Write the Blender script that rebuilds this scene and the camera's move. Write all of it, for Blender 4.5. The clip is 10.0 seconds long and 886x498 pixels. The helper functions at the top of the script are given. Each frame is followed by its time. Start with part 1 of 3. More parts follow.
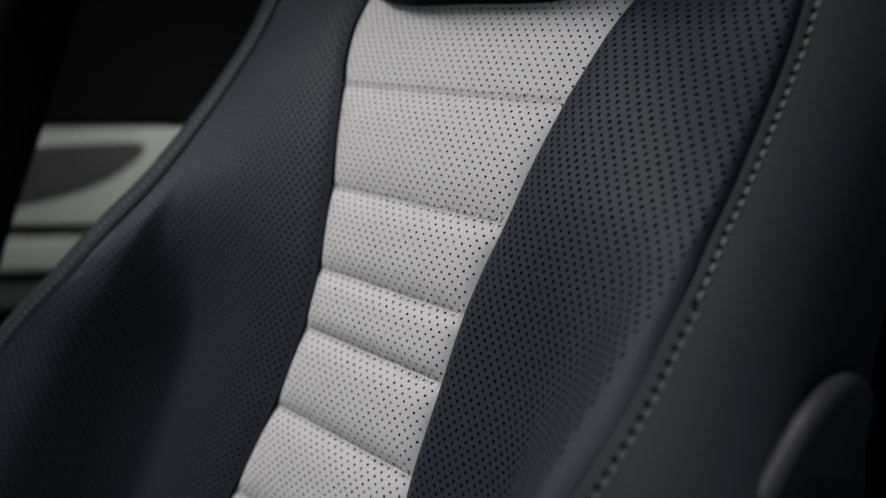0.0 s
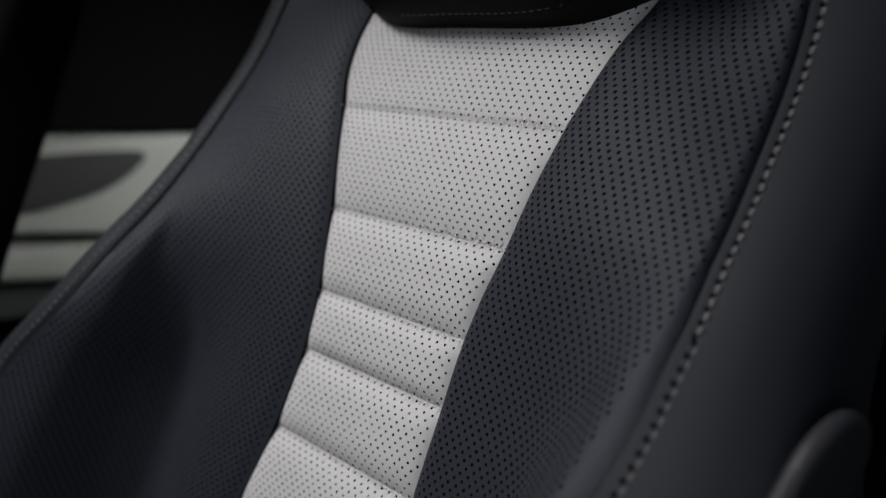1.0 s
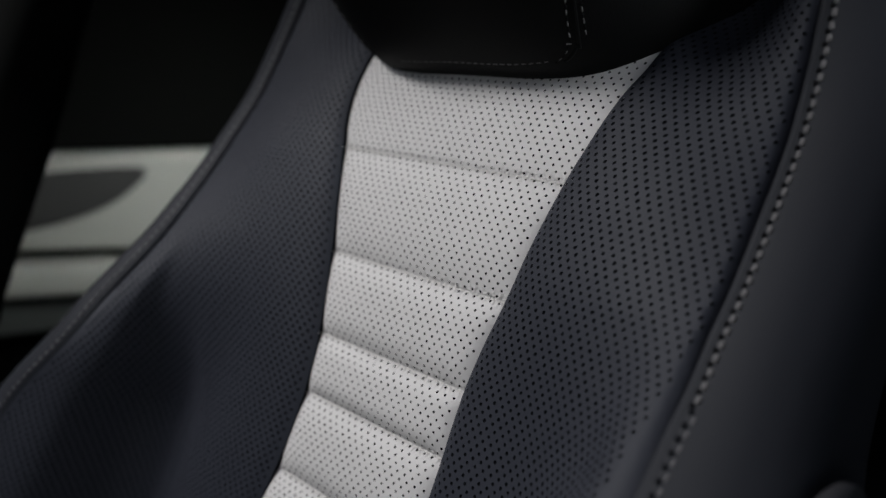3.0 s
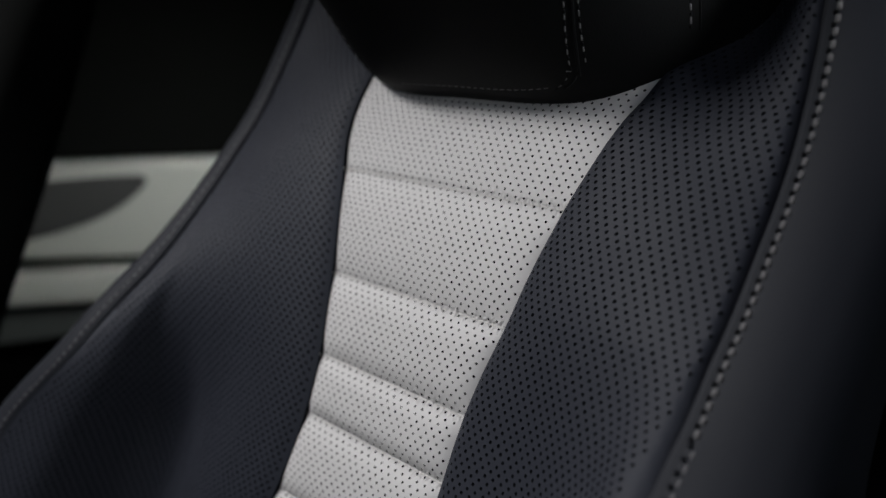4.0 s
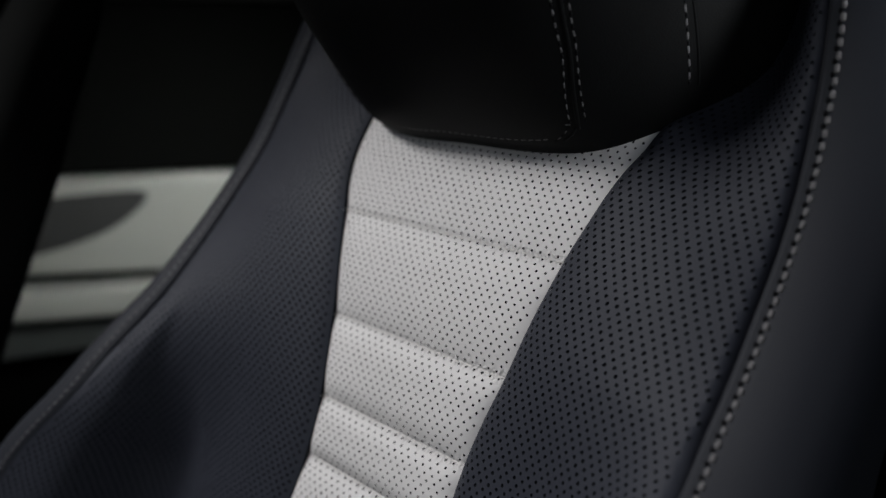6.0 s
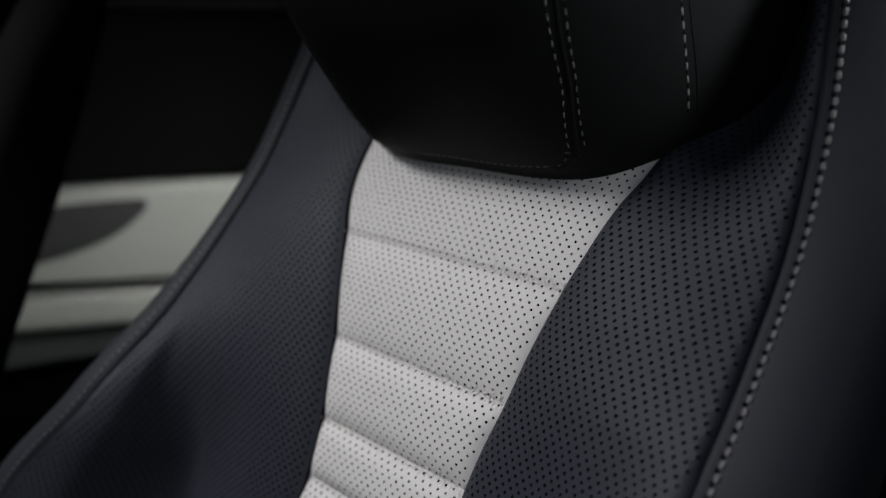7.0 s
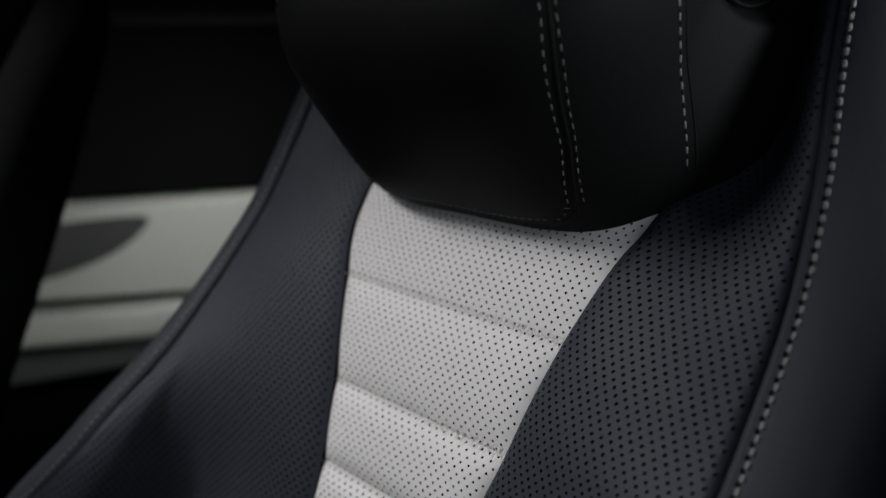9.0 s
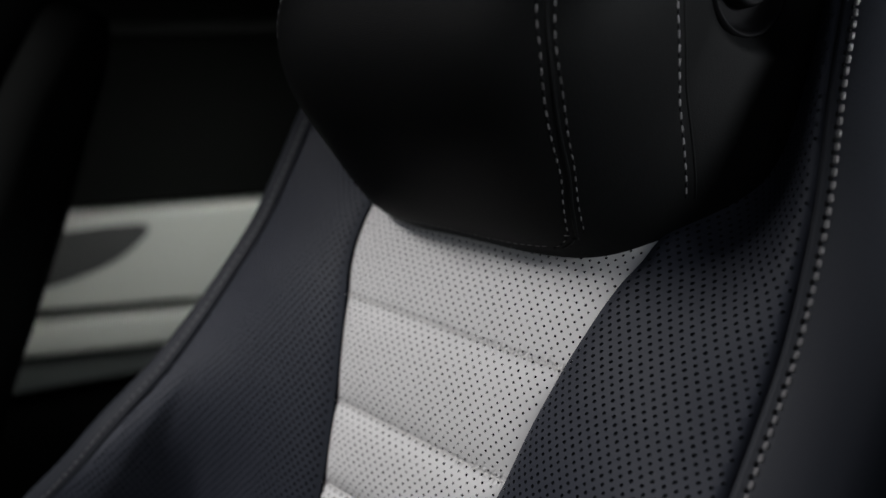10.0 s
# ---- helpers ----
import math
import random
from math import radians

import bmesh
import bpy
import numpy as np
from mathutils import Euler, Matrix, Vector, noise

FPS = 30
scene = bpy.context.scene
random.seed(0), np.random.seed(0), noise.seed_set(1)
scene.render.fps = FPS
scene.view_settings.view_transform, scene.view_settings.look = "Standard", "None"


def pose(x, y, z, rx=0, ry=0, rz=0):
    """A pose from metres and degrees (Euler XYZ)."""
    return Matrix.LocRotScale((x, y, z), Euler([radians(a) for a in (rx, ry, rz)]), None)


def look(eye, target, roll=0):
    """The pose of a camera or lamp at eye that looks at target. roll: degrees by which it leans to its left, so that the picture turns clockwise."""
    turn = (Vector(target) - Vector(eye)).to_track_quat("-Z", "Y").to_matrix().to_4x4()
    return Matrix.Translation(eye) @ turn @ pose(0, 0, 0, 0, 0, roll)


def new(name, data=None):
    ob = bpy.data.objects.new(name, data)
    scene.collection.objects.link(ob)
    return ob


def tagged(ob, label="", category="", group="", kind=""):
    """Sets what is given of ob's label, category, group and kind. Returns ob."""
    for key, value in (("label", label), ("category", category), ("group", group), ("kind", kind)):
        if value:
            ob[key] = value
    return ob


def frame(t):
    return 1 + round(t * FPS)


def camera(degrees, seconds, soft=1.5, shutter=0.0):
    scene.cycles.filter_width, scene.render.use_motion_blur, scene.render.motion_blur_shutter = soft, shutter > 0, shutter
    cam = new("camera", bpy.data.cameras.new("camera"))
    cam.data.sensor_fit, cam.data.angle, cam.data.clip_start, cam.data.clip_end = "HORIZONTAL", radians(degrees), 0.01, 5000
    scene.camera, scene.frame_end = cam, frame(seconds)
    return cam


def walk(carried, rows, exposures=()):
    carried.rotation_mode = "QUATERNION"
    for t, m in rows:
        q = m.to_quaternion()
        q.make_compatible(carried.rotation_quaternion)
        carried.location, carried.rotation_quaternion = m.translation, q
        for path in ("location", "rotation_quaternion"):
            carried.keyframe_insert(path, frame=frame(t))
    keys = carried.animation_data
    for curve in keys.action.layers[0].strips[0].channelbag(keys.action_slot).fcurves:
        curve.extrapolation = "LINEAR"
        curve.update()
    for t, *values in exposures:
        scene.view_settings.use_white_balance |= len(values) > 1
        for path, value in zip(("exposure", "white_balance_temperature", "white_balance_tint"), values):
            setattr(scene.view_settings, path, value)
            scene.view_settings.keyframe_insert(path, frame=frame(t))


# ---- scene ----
FOCUS, APERTURE = 0.538, 3.0
cam = camera(55.0, 10.0, soft=1.5)
cam.data.dof.use_dof = True
cam.data.dof.focus_distance = FOCUS
cam.data.dof.aperture_fstop = APERTURE

# The slider's carriage: seconds and share of the whole rise
PATH = [(0, 0.0), (0.5, .0494), (1, .0981), (1.5, .1479), (2, .1965), (2.5, .246), (4, .3947), (4.5, .4424), (5, .491), (5.5, .539),
        (7, .6918), (7.5, .7428), (8, .7945), (8.5, .8454), (9, .8971), (9.5, .9481), (10, 1.0)]
EYE, RISE, TILT = Vector((0, 0, 1.15)), Vector((-0.00073, 0.02676, 0.16895)), -15.37
walk(cam, [(t, pose(*(EYE + RISE * s), 90 + TILT, 0, 0)) for t, s in PATH])

# ---- light ----
SUN_UP, SUN_TURN = radians(50), radians(200)
world = bpy.data.worlds.new("overcast_sky")
scene.world = world
world.use_nodes = True
wn = world.node_tree
sky = wn.nodes.new("ShaderNodeTexSky")
sky.sky_type, sky.sun_disc, sky.sun_elevation, sky.sun_rotation = "NISHITA", False, SUN_UP, SUN_TURN
wn.links.new(sky.outputs[0], wn.nodes["Background"].inputs[0])
wn.nodes["Background"].inputs[1].default_value = 0.016
scene.view_settings.exposure = 0.0

# The car's own axes: LEFT (the occupant's), AHEAD, and the seat back's plane, leaning back
RECLINE = radians(21)
LEFT = Vector((1, -1, 0)).normalized()
AHEAD = Vector((-1, -1, 0)).normalized()
ALOFT = Vector((0, 0, 1))
SEAT_AT = Vector((-0.0426, 0.5758, 0.9623))
ALONG = ALOFT * math.cos(RECLINE) - AHEAD * math.sin(RECLINE)
OUT = AHEAD * math.cos(RECLINE) + ALOFT * math.sin(RECLINE)


def lamp_area(name, eye, target, size_x, size_y, power, colour):
    data = bpy.data.lights.new(name, "AREA")
    data.shape, data.size, data.size_y, data.energy, data.color = "RECTANGLE", size_x, size_y, power, colour
    ob = new(name, data)
    ob.matrix_world = look(eye, target)
    return ob


def car(left, ahead, up):
    """A place in the car: metres left and ahead of the seat's origin, and above the ground."""
    p = SEAT_AT + LEFT * left + AHEAD * ahead
    return Vector((p.x, p.y, up))


lamp_area("open_roof_daylight", car(-1.01, 0.96, 2.62), car(-0.02, 0.0, 0.95), 1.00, 0.42, 37.5, (1.0, 0.988, 0.998))
# Added fill lamp that brightens the far side trim; no window is built there
lamp_area("trim_fill_light", car(-0.58, -1.2, 1.32), car(-1.3, -0.4, 0.8), 0.5, 0.3, 0.88, (0.97, 1.0, 0.97)).data.spread = radians(60)
lamp_area("doorway_daylight", car(1.15, 1.25, 1.0), car(-0.1, 0.0, 0.85), 0.9, 0.6, 2.2, (0.95, 0.97, 1.0))
# Narrow fill added to lift the flank's top edge; no window stands there
lamp_area("flank_fill_light", car(0.85, -0.14, 1.48), car(0.30, -0.13, 1.36), 0.2, 0.2, 0.22, (0.93, 0.96, 1.0)).data.spread = radians(30)

# ---- materials ----


def material(name, colour, rough=0.5, spread=0.12, grain=900.0, bump=0.25, depth=0.0004, coat=0.0, metal=0.0, cloudy=14.0, shine=0.4):
    m = bpy.data.materials.new(name)
    m.use_nodes = True
    t = m.node_tree
    b = t.nodes["Principled BSDF"]
    b.inputs["Metallic"].default_value = metal
    b.inputs["Coat Weight"].default_value = coat
    b.inputs["Specular IOR Level"].default_value = shine
    co = t.nodes.new("ShaderNodeTexCoord")
    big = t.nodes.new("ShaderNodeTexNoise")
    big.inputs["Scale"].default_value, big.inputs["Detail"].default_value = cloudy, 4
    fine = t.nodes.new("ShaderNodeTexVoronoi")
    fine.inputs["Scale"].default_value = grain
    small = t.nodes.new("ShaderNodeTexNoise")
    small.inputs["Scale"].default_value, small.inputs["Detail"].default_value = grain * 0.4, 3
    for n in (big, fine, small):
        t.links.new(co.outputs["Object"], n.inputs["Vector"])
    mix = t.nodes.new("ShaderNodeMix")
    mix.data_type = "RGBA"
    mix.inputs[6].default_value = (*[c * (1 - spread) for c in colour], 1)
    mix.inputs[7].default_value = (*[min(1, c * (1 + spread)) for c in colour], 1)
    add = t.nodes.new("ShaderNodeMath")
    add.operation = "MULTIPLY_ADD"
    add.inputs[1].default_value = 0.4
    t.links.new(small.outputs["Fac"], add.inputs[0])
    half = t.nodes.new("ShaderNodeMath")
    half.operation = "MULTIPLY"
    half.inputs[1].default_value = 0.6
    t.links.new(big.outputs["Fac"], half.inputs[0])
    t.links.new(half.outputs[0], add.inputs[2])
    t.links.new(add.outputs[0], mix.inputs[0])
    t.links.new(mix.outputs[2], b.inputs["Base Color"])
    ro = t.nodes.new("ShaderNodeMapRange")
    ro.inputs["To Min"].default_value, ro.inputs["To Max"].default_value = rough - 0.08, rough + 0.08
    t.links.new(add.outputs[0], ro.inputs["Value"])
    t.links.new(ro.outputs[0], b.inputs["Roughness"])
    if bump:
        bp = t.nodes.new("ShaderNodeBump")
        bp.inputs["Strength"].default_value, bp.inputs["Distance"].default_value = bump, depth
        t.links.new(fine.outputs["Distance"], bp.inputs["Height"])
        t.links.new(bp.outputs[0], b.inputs["Normal"])
    return m


WHITE = material("pearl_white_leather", (0.68, 0.665, 0.653), 0.55, 0.05, 1100, 0.65)
NAVY = material("navy_black_leather", (0.0238, 0.0266, 0.0368), 0.60, 0.14, 1100, 0.45, shine=0.3)
BLACK = material("black_leather", (0.0046, 0.0048, 0.0049), 0.58, 0.15, 1100, 0.3, shine=0.07)
FLANK = material("navy_black_smooth_leather", (0.0196, 0.0214, 0.0270), 0.62, 0.14, 1100, 0.3, shine=0.2)
# The dark grey thread again, slightly darker for stitches lying in shade
SHADED_THREAD = material("shaded_grey_thread", (0.14, 0.135, 0.14), 0.7, 0.2, 3000, 0.5, 0.0002)
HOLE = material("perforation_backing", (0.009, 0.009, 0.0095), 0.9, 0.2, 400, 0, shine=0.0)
NAVY_HOLE = material("navy_perforation_backing", (0.016, 0.017, 0.020), 0.9, 0.2, 400, 0, shine=0.0)
COARSE_THREAD = material("dark_grey_thread", (0.15, 0.146, 0.147), 0.7, 0.2, 3000, 0.5, 0.0002)
THREAD = material("grey_thread", (0.15, 0.147, 0.145), 0.7, 0.15, 3000, 0.5, 0.0002)
PALE_THREAD = material("white_thread", (0.68, 0.66, 0.63), 0.7, 0.08, 3000, 0.5, 0.0002)
LEVER = material("black_lever_plastic", (0.036, 0.036, 0.040), 0.46, 0.1, 1500, 0.3, shine=0.3)
CUP = material("matt_black_cup", (0.004, 0.004, 0.0045), 0.6, 0.1, 1500, 0.2, shine=0.1)
TRIM = material("pale_grey_trim_leather", (0.56, 0.57, 0.53), 0.5, 0.05, 900, 0.2)
GRILLE = material("dark_speaker_cloth", (0.06, 0.06, 0.06), 0.7, 0.1, 700, 0.3)
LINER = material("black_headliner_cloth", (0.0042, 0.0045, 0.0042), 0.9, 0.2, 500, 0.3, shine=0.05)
CARPET = material("black_carpet", (0.03, 0.031, 0.031), 0.95, 0.3, 600, 0.6, 0.002, shine=0.05)
SILL = material("black_sill_plastic", (0.009, 0.0095, 0.009), 0.6, 0.1, 1200, 0.2, shine=0.1)
GREYTRIM = material("charcoal_trim", (0.085, 0.092, 0.09), 0.5, 0.1, 900, 0.2)



def crimp(m, seams, pitch, reach, depth):
    """Small puckers where a row of stitches pulls the leather in."""
    t = m.node_tree

    def node(op, a, b=None):
        n = t.nodes.new("ShaderNodeMath")
        n.operation = op
        for i, v in enumerate((a, b)):
            if isinstance(v, (int, float)):
                n.inputs[i].default_value = v
            elif v is not None:
                t.links.new(v, n.inputs[i])
        return n.outputs[0]
    co = t.nodes.new("ShaderNodeTexCoord")
    xyz = t.nodes.new("ShaderNodeSeparateXYZ")
    noise = t.nodes.new("ShaderNodeTexNoise")
    noise.inputs["Scale"].default_value = 90
    t.links.new(co.outputs["Object"], xyz.inputs[0])
    t.links.new(co.outputs["Object"], noise.inputs["Vector"])
    near = None
    for w in seams:
        d = node("MULTIPLY", node("SUBTRACT", xyz.outputs[1], w), 1 / reach)
        bell = node("EXPONENT", node("MULTIPLY", node("MULTIPLY", d, d), -1.0))
        near = bell if near is None else node("ADD", near, bell)
    wave = node("SINE", node("ADD", node("MULTIPLY", xyz.outputs[0], 2 * math.pi / pitch), node("MULTIPLY", noise.outputs["Fac"], 9.0)))
    drawn = t.nodes.new("ShaderNodeMapping")
    drawn.inputs["Scale"].default_value = (430, 250, 170)
    drawn.inputs["Rotation"].default_value = (0, 0, 0.45)
    t.links.new(co.outputs["Object"], drawn.inputs["Vector"])
    folds = t.nodes.new("ShaderNodeTexNoise")
    folds.inputs["Scale"].default_value, folds.inputs["Detail"].default_value = 1.0, 3
    t.links.new(drawn.outputs[0], folds.inputs["Vector"])
    height = node("MULTIPLY", near, node("ADD", node("MULTIPLY", wave, 0.16), node("MULTIPLY", node("SUBTRACT", folds.outputs["Fac"], 0.5), 3.4)))
    bp = t.nodes.new("ShaderNodeBump")
    bp.inputs["Strength"].default_value, bp.inputs["Distance"].default_value = 1.0, depth
    t.links.new(height, bp.inputs["Height"])
    shader = t.nodes["Principled BSDF"]
    t.links.new(shader.inputs["Normal"].links[0].from_socket, bp.inputs["Normal"])
    t.links.new(bp.outputs[0], shader.inputs["Normal"])


FLUTES = [-0.36, -0.275, -0.19, -0.112, -0.047, 0.0, 0.064, 0.147, 0.30]
crimp(WHITE, FLUTES[1:8], 0.0056, 0.0036, 0.0016)

# ---- mesh helpers ----


def mesh_from(name, verts, faces, mats, index=None, smooth=True):
    me = bpy.data.meshes.new(name)
    me.from_pydata([tuple(v) for v in verts], [], faces)
    for m in mats:
        me.materials.append(m)
    if index is not None:
        me.polygons.foreach_set("material_index", index)
    me.polygons.foreach_set("use_smooth", [smooth] * len(me.polygons))
    me.validate()
    me.update()
    return me


def part(name, me, parent, label=""):
    ob = new(name, me)
    ob.parent = parent
    return tagged(ob, label)


SLOPES = {}


def glide(x, xs, ys):
    """A smooth curve through a few knots (monotone cubic)."""
    key = (tuple(xs), tuple(ys))
    if key not in SLOPES:
        d = [(b - a) / (q - p) for a, b, p, q in zip(ys, ys[1:], xs, xs[1:])]
        SLOPES[key] = [d[0]] + [0.0 if a * b <= 0 else 2 * a * b / (a + b) for a, b in zip(d, d[1:])] + [d[-1]]
        if len(SLOPES) > 4000:
            SLOPES.clear()
            return glide(x, xs, ys)
    m = SLOPES[key]
    x = min(max(x, xs[0]), xs[-1])
    i = 0
    while i < len(xs) - 2 and x > xs[i + 1]:
        i += 1
    h = xs[i + 1] - xs[i]
    s = (x - xs[i]) / h
    return (ys[i] * (1 + 2 * s) * (1 - s) ** 2 + m[i] * h * s * (1 - s) ** 2
            + ys[i + 1] * s * s * (3 - 2 * s) + m[i + 1] * h * s * s * (s - 1))


def lofted(name, rings, mat, closed=False):
    """A skin over rows of points of equal count."""
    k = len(rings[0])
    verts = [v for r in rings for v in r]
    faces = []
    for i in range(len(rings) - 1):
        for j in range(k if closed else k - 1):
            a, b = i * k + j, i * k + (j + 1) % k
            faces.append((a, b, b + k, a + k))
    return mesh_from(name, verts, faces, [mat])


def tube(name, pts, radius, mat, sides=8):
    rings = []
    pts = [Vector(p) for p in pts]
    for i, p in enumerate(pts):
        d = (pts[min(i + 1, len(pts) - 1)] - pts[max(i - 1, 0)]).normalized()
        a = d.orthogonal().normalized() if i == 0 else (a - d * a.dot(d)).normalized()
        b = d.cross(a)
        rings.append([p + a * radius * math.cos(2 * math.pi * k / sides) + b * radius * math.sin(2 * math.pi * k / sides) for k in range(sides)])
    return lofted(name, rings, mat, closed=True)


def rounded_box(name, sx, sy, sz, bevel, mat, segments=4):
    bm = bmesh.new()
    bmesh.ops.create_cube(bm, size=1.0)
    bmesh.ops.scale(bm, vec=(sx, sy, sz), verts=bm.verts)
    if bevel:
        bmesh.ops.bevel(bm, geom=bm.edges[:], offset=bevel, segments=segments, profile=0.5, affect="EDGES")
    me = bpy.data.meshes.new(name)
    bm.to_mesh(me)
    bm.free()
    me.materials.append(mat)
    me.polygons.foreach_set("use_smooth", [True] * len(me.polygons))
    return me


def paddle(name, thick, long, wide, corner, bevel, mat):
    """A flat lever with broadly rounded corners, lying in its y-z plane, its rim softened."""
    def outline(inset):
        r, pts = corner - inset, []
        for k in range(64):
            a = 2 * math.pi * (k + 0.5) / 64
            y0 = math.copysign(long / 2 - corner, math.cos(a))
            z0 = math.copysign(wide / 2 - corner, math.sin(a))
            pts.append((y0 + r * math.cos(a), z0 + r * math.sin(a)))
        return pts
    steps = [(0.7 * corner, -thick / 2)]
    steps += [(bevel * (1 - math.sin(a)), -thick / 2 + bevel * (1 - math.cos(a))) for a in np.linspace(0, math.pi / 2, 6)]
    steps += [(inset, -x) for inset, x in reversed(steps)]
    rings = [[(x, y, z) for y, z in outline(inset)] for inset, x in steps]
    me = lofted(name, rings, mat, closed=True)
    bm = bmesh.new()
    bm.from_mesh(me)
    bmesh.ops.holes_fill(bm, edges=[e for e in bm.edges if e.is_boundary])
    bmesh.ops.recalc_face_normals(bm, faces=bm.faces)
    bm.to_mesh(me)
    bm.free()
    return me


# ---- the seat's shape: u to the occupant's left, w up along the back, n out of it ----
LOW, HIGH = -0.36, 0.243


def ease(x):
    x = min(max(x, 0), 1)
    return x * x * (3 - 2 * x)


def insert_half(w, side=1):
    """How far the white panel reaches to either side; the two edges differ a little."""
    if side > 0:
        return glide(w, [-0.36, -0.25, -0.18, -0.112, -0.08, -0.047, -0.022, 0.0, 0.03, 0.064, 0.10, 0.147, 0.17, 0.19, 0.21, 0.23, 0.30],
                     [0.088, 0.078, 0.0738, 0.0724, 0.0742, 0.0768, 0.0784, 0.0805, 0.0860, 0.0946, 0.1024, 0.1142, 0.1206, 0.1260, 0.1322, 0.140, 0.150])
    return glide(w, [-0.36, -0.19, -0.15, -0.112, -0.08, -0.047, -0.022, 0.0, 0.03, 0.064, 0.10, 0.147, 0.17, 0.19, 0.21, 0.23, 0.30],
                 [0.155, 0.108, 0.096, 0.0850, 0.0790, 0.0746, 0.0742, 0.0755, 0.0800, 0.0858, 0.0945, 0.1086, 0.1175, 0.1222, 0.1245, 0.126, 0.128])


def back_base(w):
    return glide(w, [-0.36, 0.09, 0.147, 0.186, 0.21, 0.24, 0.265, 0.30, 0.36, 0.50], [0.003, 0.003, 0.0, -0.006, -0.012, -0.024, -0.045, -0.072, -0.09, -0.10])


def insert_out(u, w):
    h = insert_half(w, 1 if u > 0 else -1)
    i = max(k for k in range(len(FLUTES) - 1) if FLUTES[k] <= w + 1e-9)
    a, b = FLUTES[i], FLUTES[i + 1]
    x = min(max((w - a) / (b - a), 0), 1)
    crease = (1 - abs(2 * x - 1) ** 3.2) * glide((a + b) / 2, [-0.03, 0.03, 0.105, 0.22], [1.0, 1.0, 0.74, 0.38])
    edge = 1 - math.exp(-max(h - abs(u), 0) / 0.008)
    return back_base(w) - 0.006 + 0.0082 * crease * (0.25 + 0.75 * edge)


def seam_shift(w):
    """How far the near side's seam runs inwards as it comes down the wing."""
    return glide(w, [-0.36, -0.15, -0.042, -0.02, 0.003, 0.025, 0.055, 0.10], [-0.110, -0.076, -0.0285, -0.0195, -0.013, -0.0085, -0.0036, -0.0018])


def seam_lap(w):
    """How much wider the rolled edge lies between the near seam and its stitches higher up."""
    return 0.0016 * ease((w + 0.01) / 0.08)


def seam_at(w, side=1):
    """The outer seam: how far out to the side, and how far forward."""
    ws = [-0.36, -0.15, -0.05, 0.05, 0.126, 0.20, 0.27, 0.34, 0.43, 0.48, 0.50]
    wide = seam_shift(w) - seam_lap(w) if side > 0 else glide(w, [-0.36, -0.1, 0.0, 0.1, 0.2, 0.3], [0.002, 0.004, 0.0092, 0.0092, 0.004, -0.001])
    return (wide + glide(w, ws, [0.36, 0.316, 0.269, 0.248, 0.245, 0.243, 0.238, 0.228, 0.212, 0.185, 0.15]),
            glide(w, ws, [0.14, 0.117, 0.088, 0.042, 0.011, -0.010, -0.017, -0.020, -0.035, -0.05, -0.07]) - (0.01 * min(max((0.08 - w) / 0.08, 0), 1) if side > 0 else 0))


def wing_out(s, w, side, na, nb):
    """The lower bolster: a pad beside the insert, a valley, and the wing that stands forward."""
    if side < 0:
        v = glide(w, [-0.36, -0.25, -0.15, -0.10, -0.05], [0.50, 0.53, 0.58, 0.64, 0.70])
        rise = nb - na
        return glide(s, [0, 0.08, 0.28, v - 0.13, v, v + 0.13, v + 0.6 * (1 - v), 1.0],
                     [na, na + 0.006, na + 0.0105, na + 0.0092, na + 0.005, na + 0.23 * rise, na + 0.76 * rise, nb])
    top = nb + 0.0028
    return glide(s, [0, 0.06, 0.32, 0.52, 0.72, 0.89, 0.94, 0.97, 1.0],
                 [na, na + 0.005, na + 0.009, na + 0.018, na + 0.56 * (top - na), top - 0.0025, top, top - 0.0004, nb + 0.0012])


def bolster_section(w, side=1, steps=56):
    a, na = insert_half(w, side) - 0.0005, back_base(w) - 0.002
    b, nb = seam_at(w, side)
    g = ease((0.17 - w) / 0.36)
    low = ease((0.10 - w) / 0.14) if side > 0 else ease((0.06 - w) / 0.18)
    hollow = 0.021 * ease((w - 0.15) / 0.17) if side > 0 else 0.0   # beside the headrest
    pts = []
    for k in range(steps + 1):
        s = k / steps
        d0, d1 = s * (b - a), (1 - s) * (b - a)
        wing = max(s - 0.42, 0) / 0.58
        rise = (1 - g) * s + g * (0.92 * wing * wing * (3 - 2 * wing) + 0.08 * wing)
        full = min(max((0.245 - w) / 0.11, 0), 1)
        puff = 0.006 * (1 - math.exp(-d0 / 0.008)) * (1 - s) - (0.0050 if side > 0 else 0.0044) * math.exp(-d1 / 0.0014) + 0.008 * full * (1 - 0.8 * g) * math.sin(math.pi * s) - hollow * math.sin(math.pi * min(s / 0.9, 1)) ** 1.5
        n = na + (nb - na) * rise + puff
        pts.append((a + (b - a) * s, n + low * (wing_out(s, w, side, na, nb) - n)))
    q = [0.0]
    for (u0, n0), (u1, n1) in zip(pts, pts[1:]):
        q.append(q[-1] + math.hypot(u1 - u0, n1 - n0))
    return pts, q


PITCH, ROW = 0.0072, 0.0042


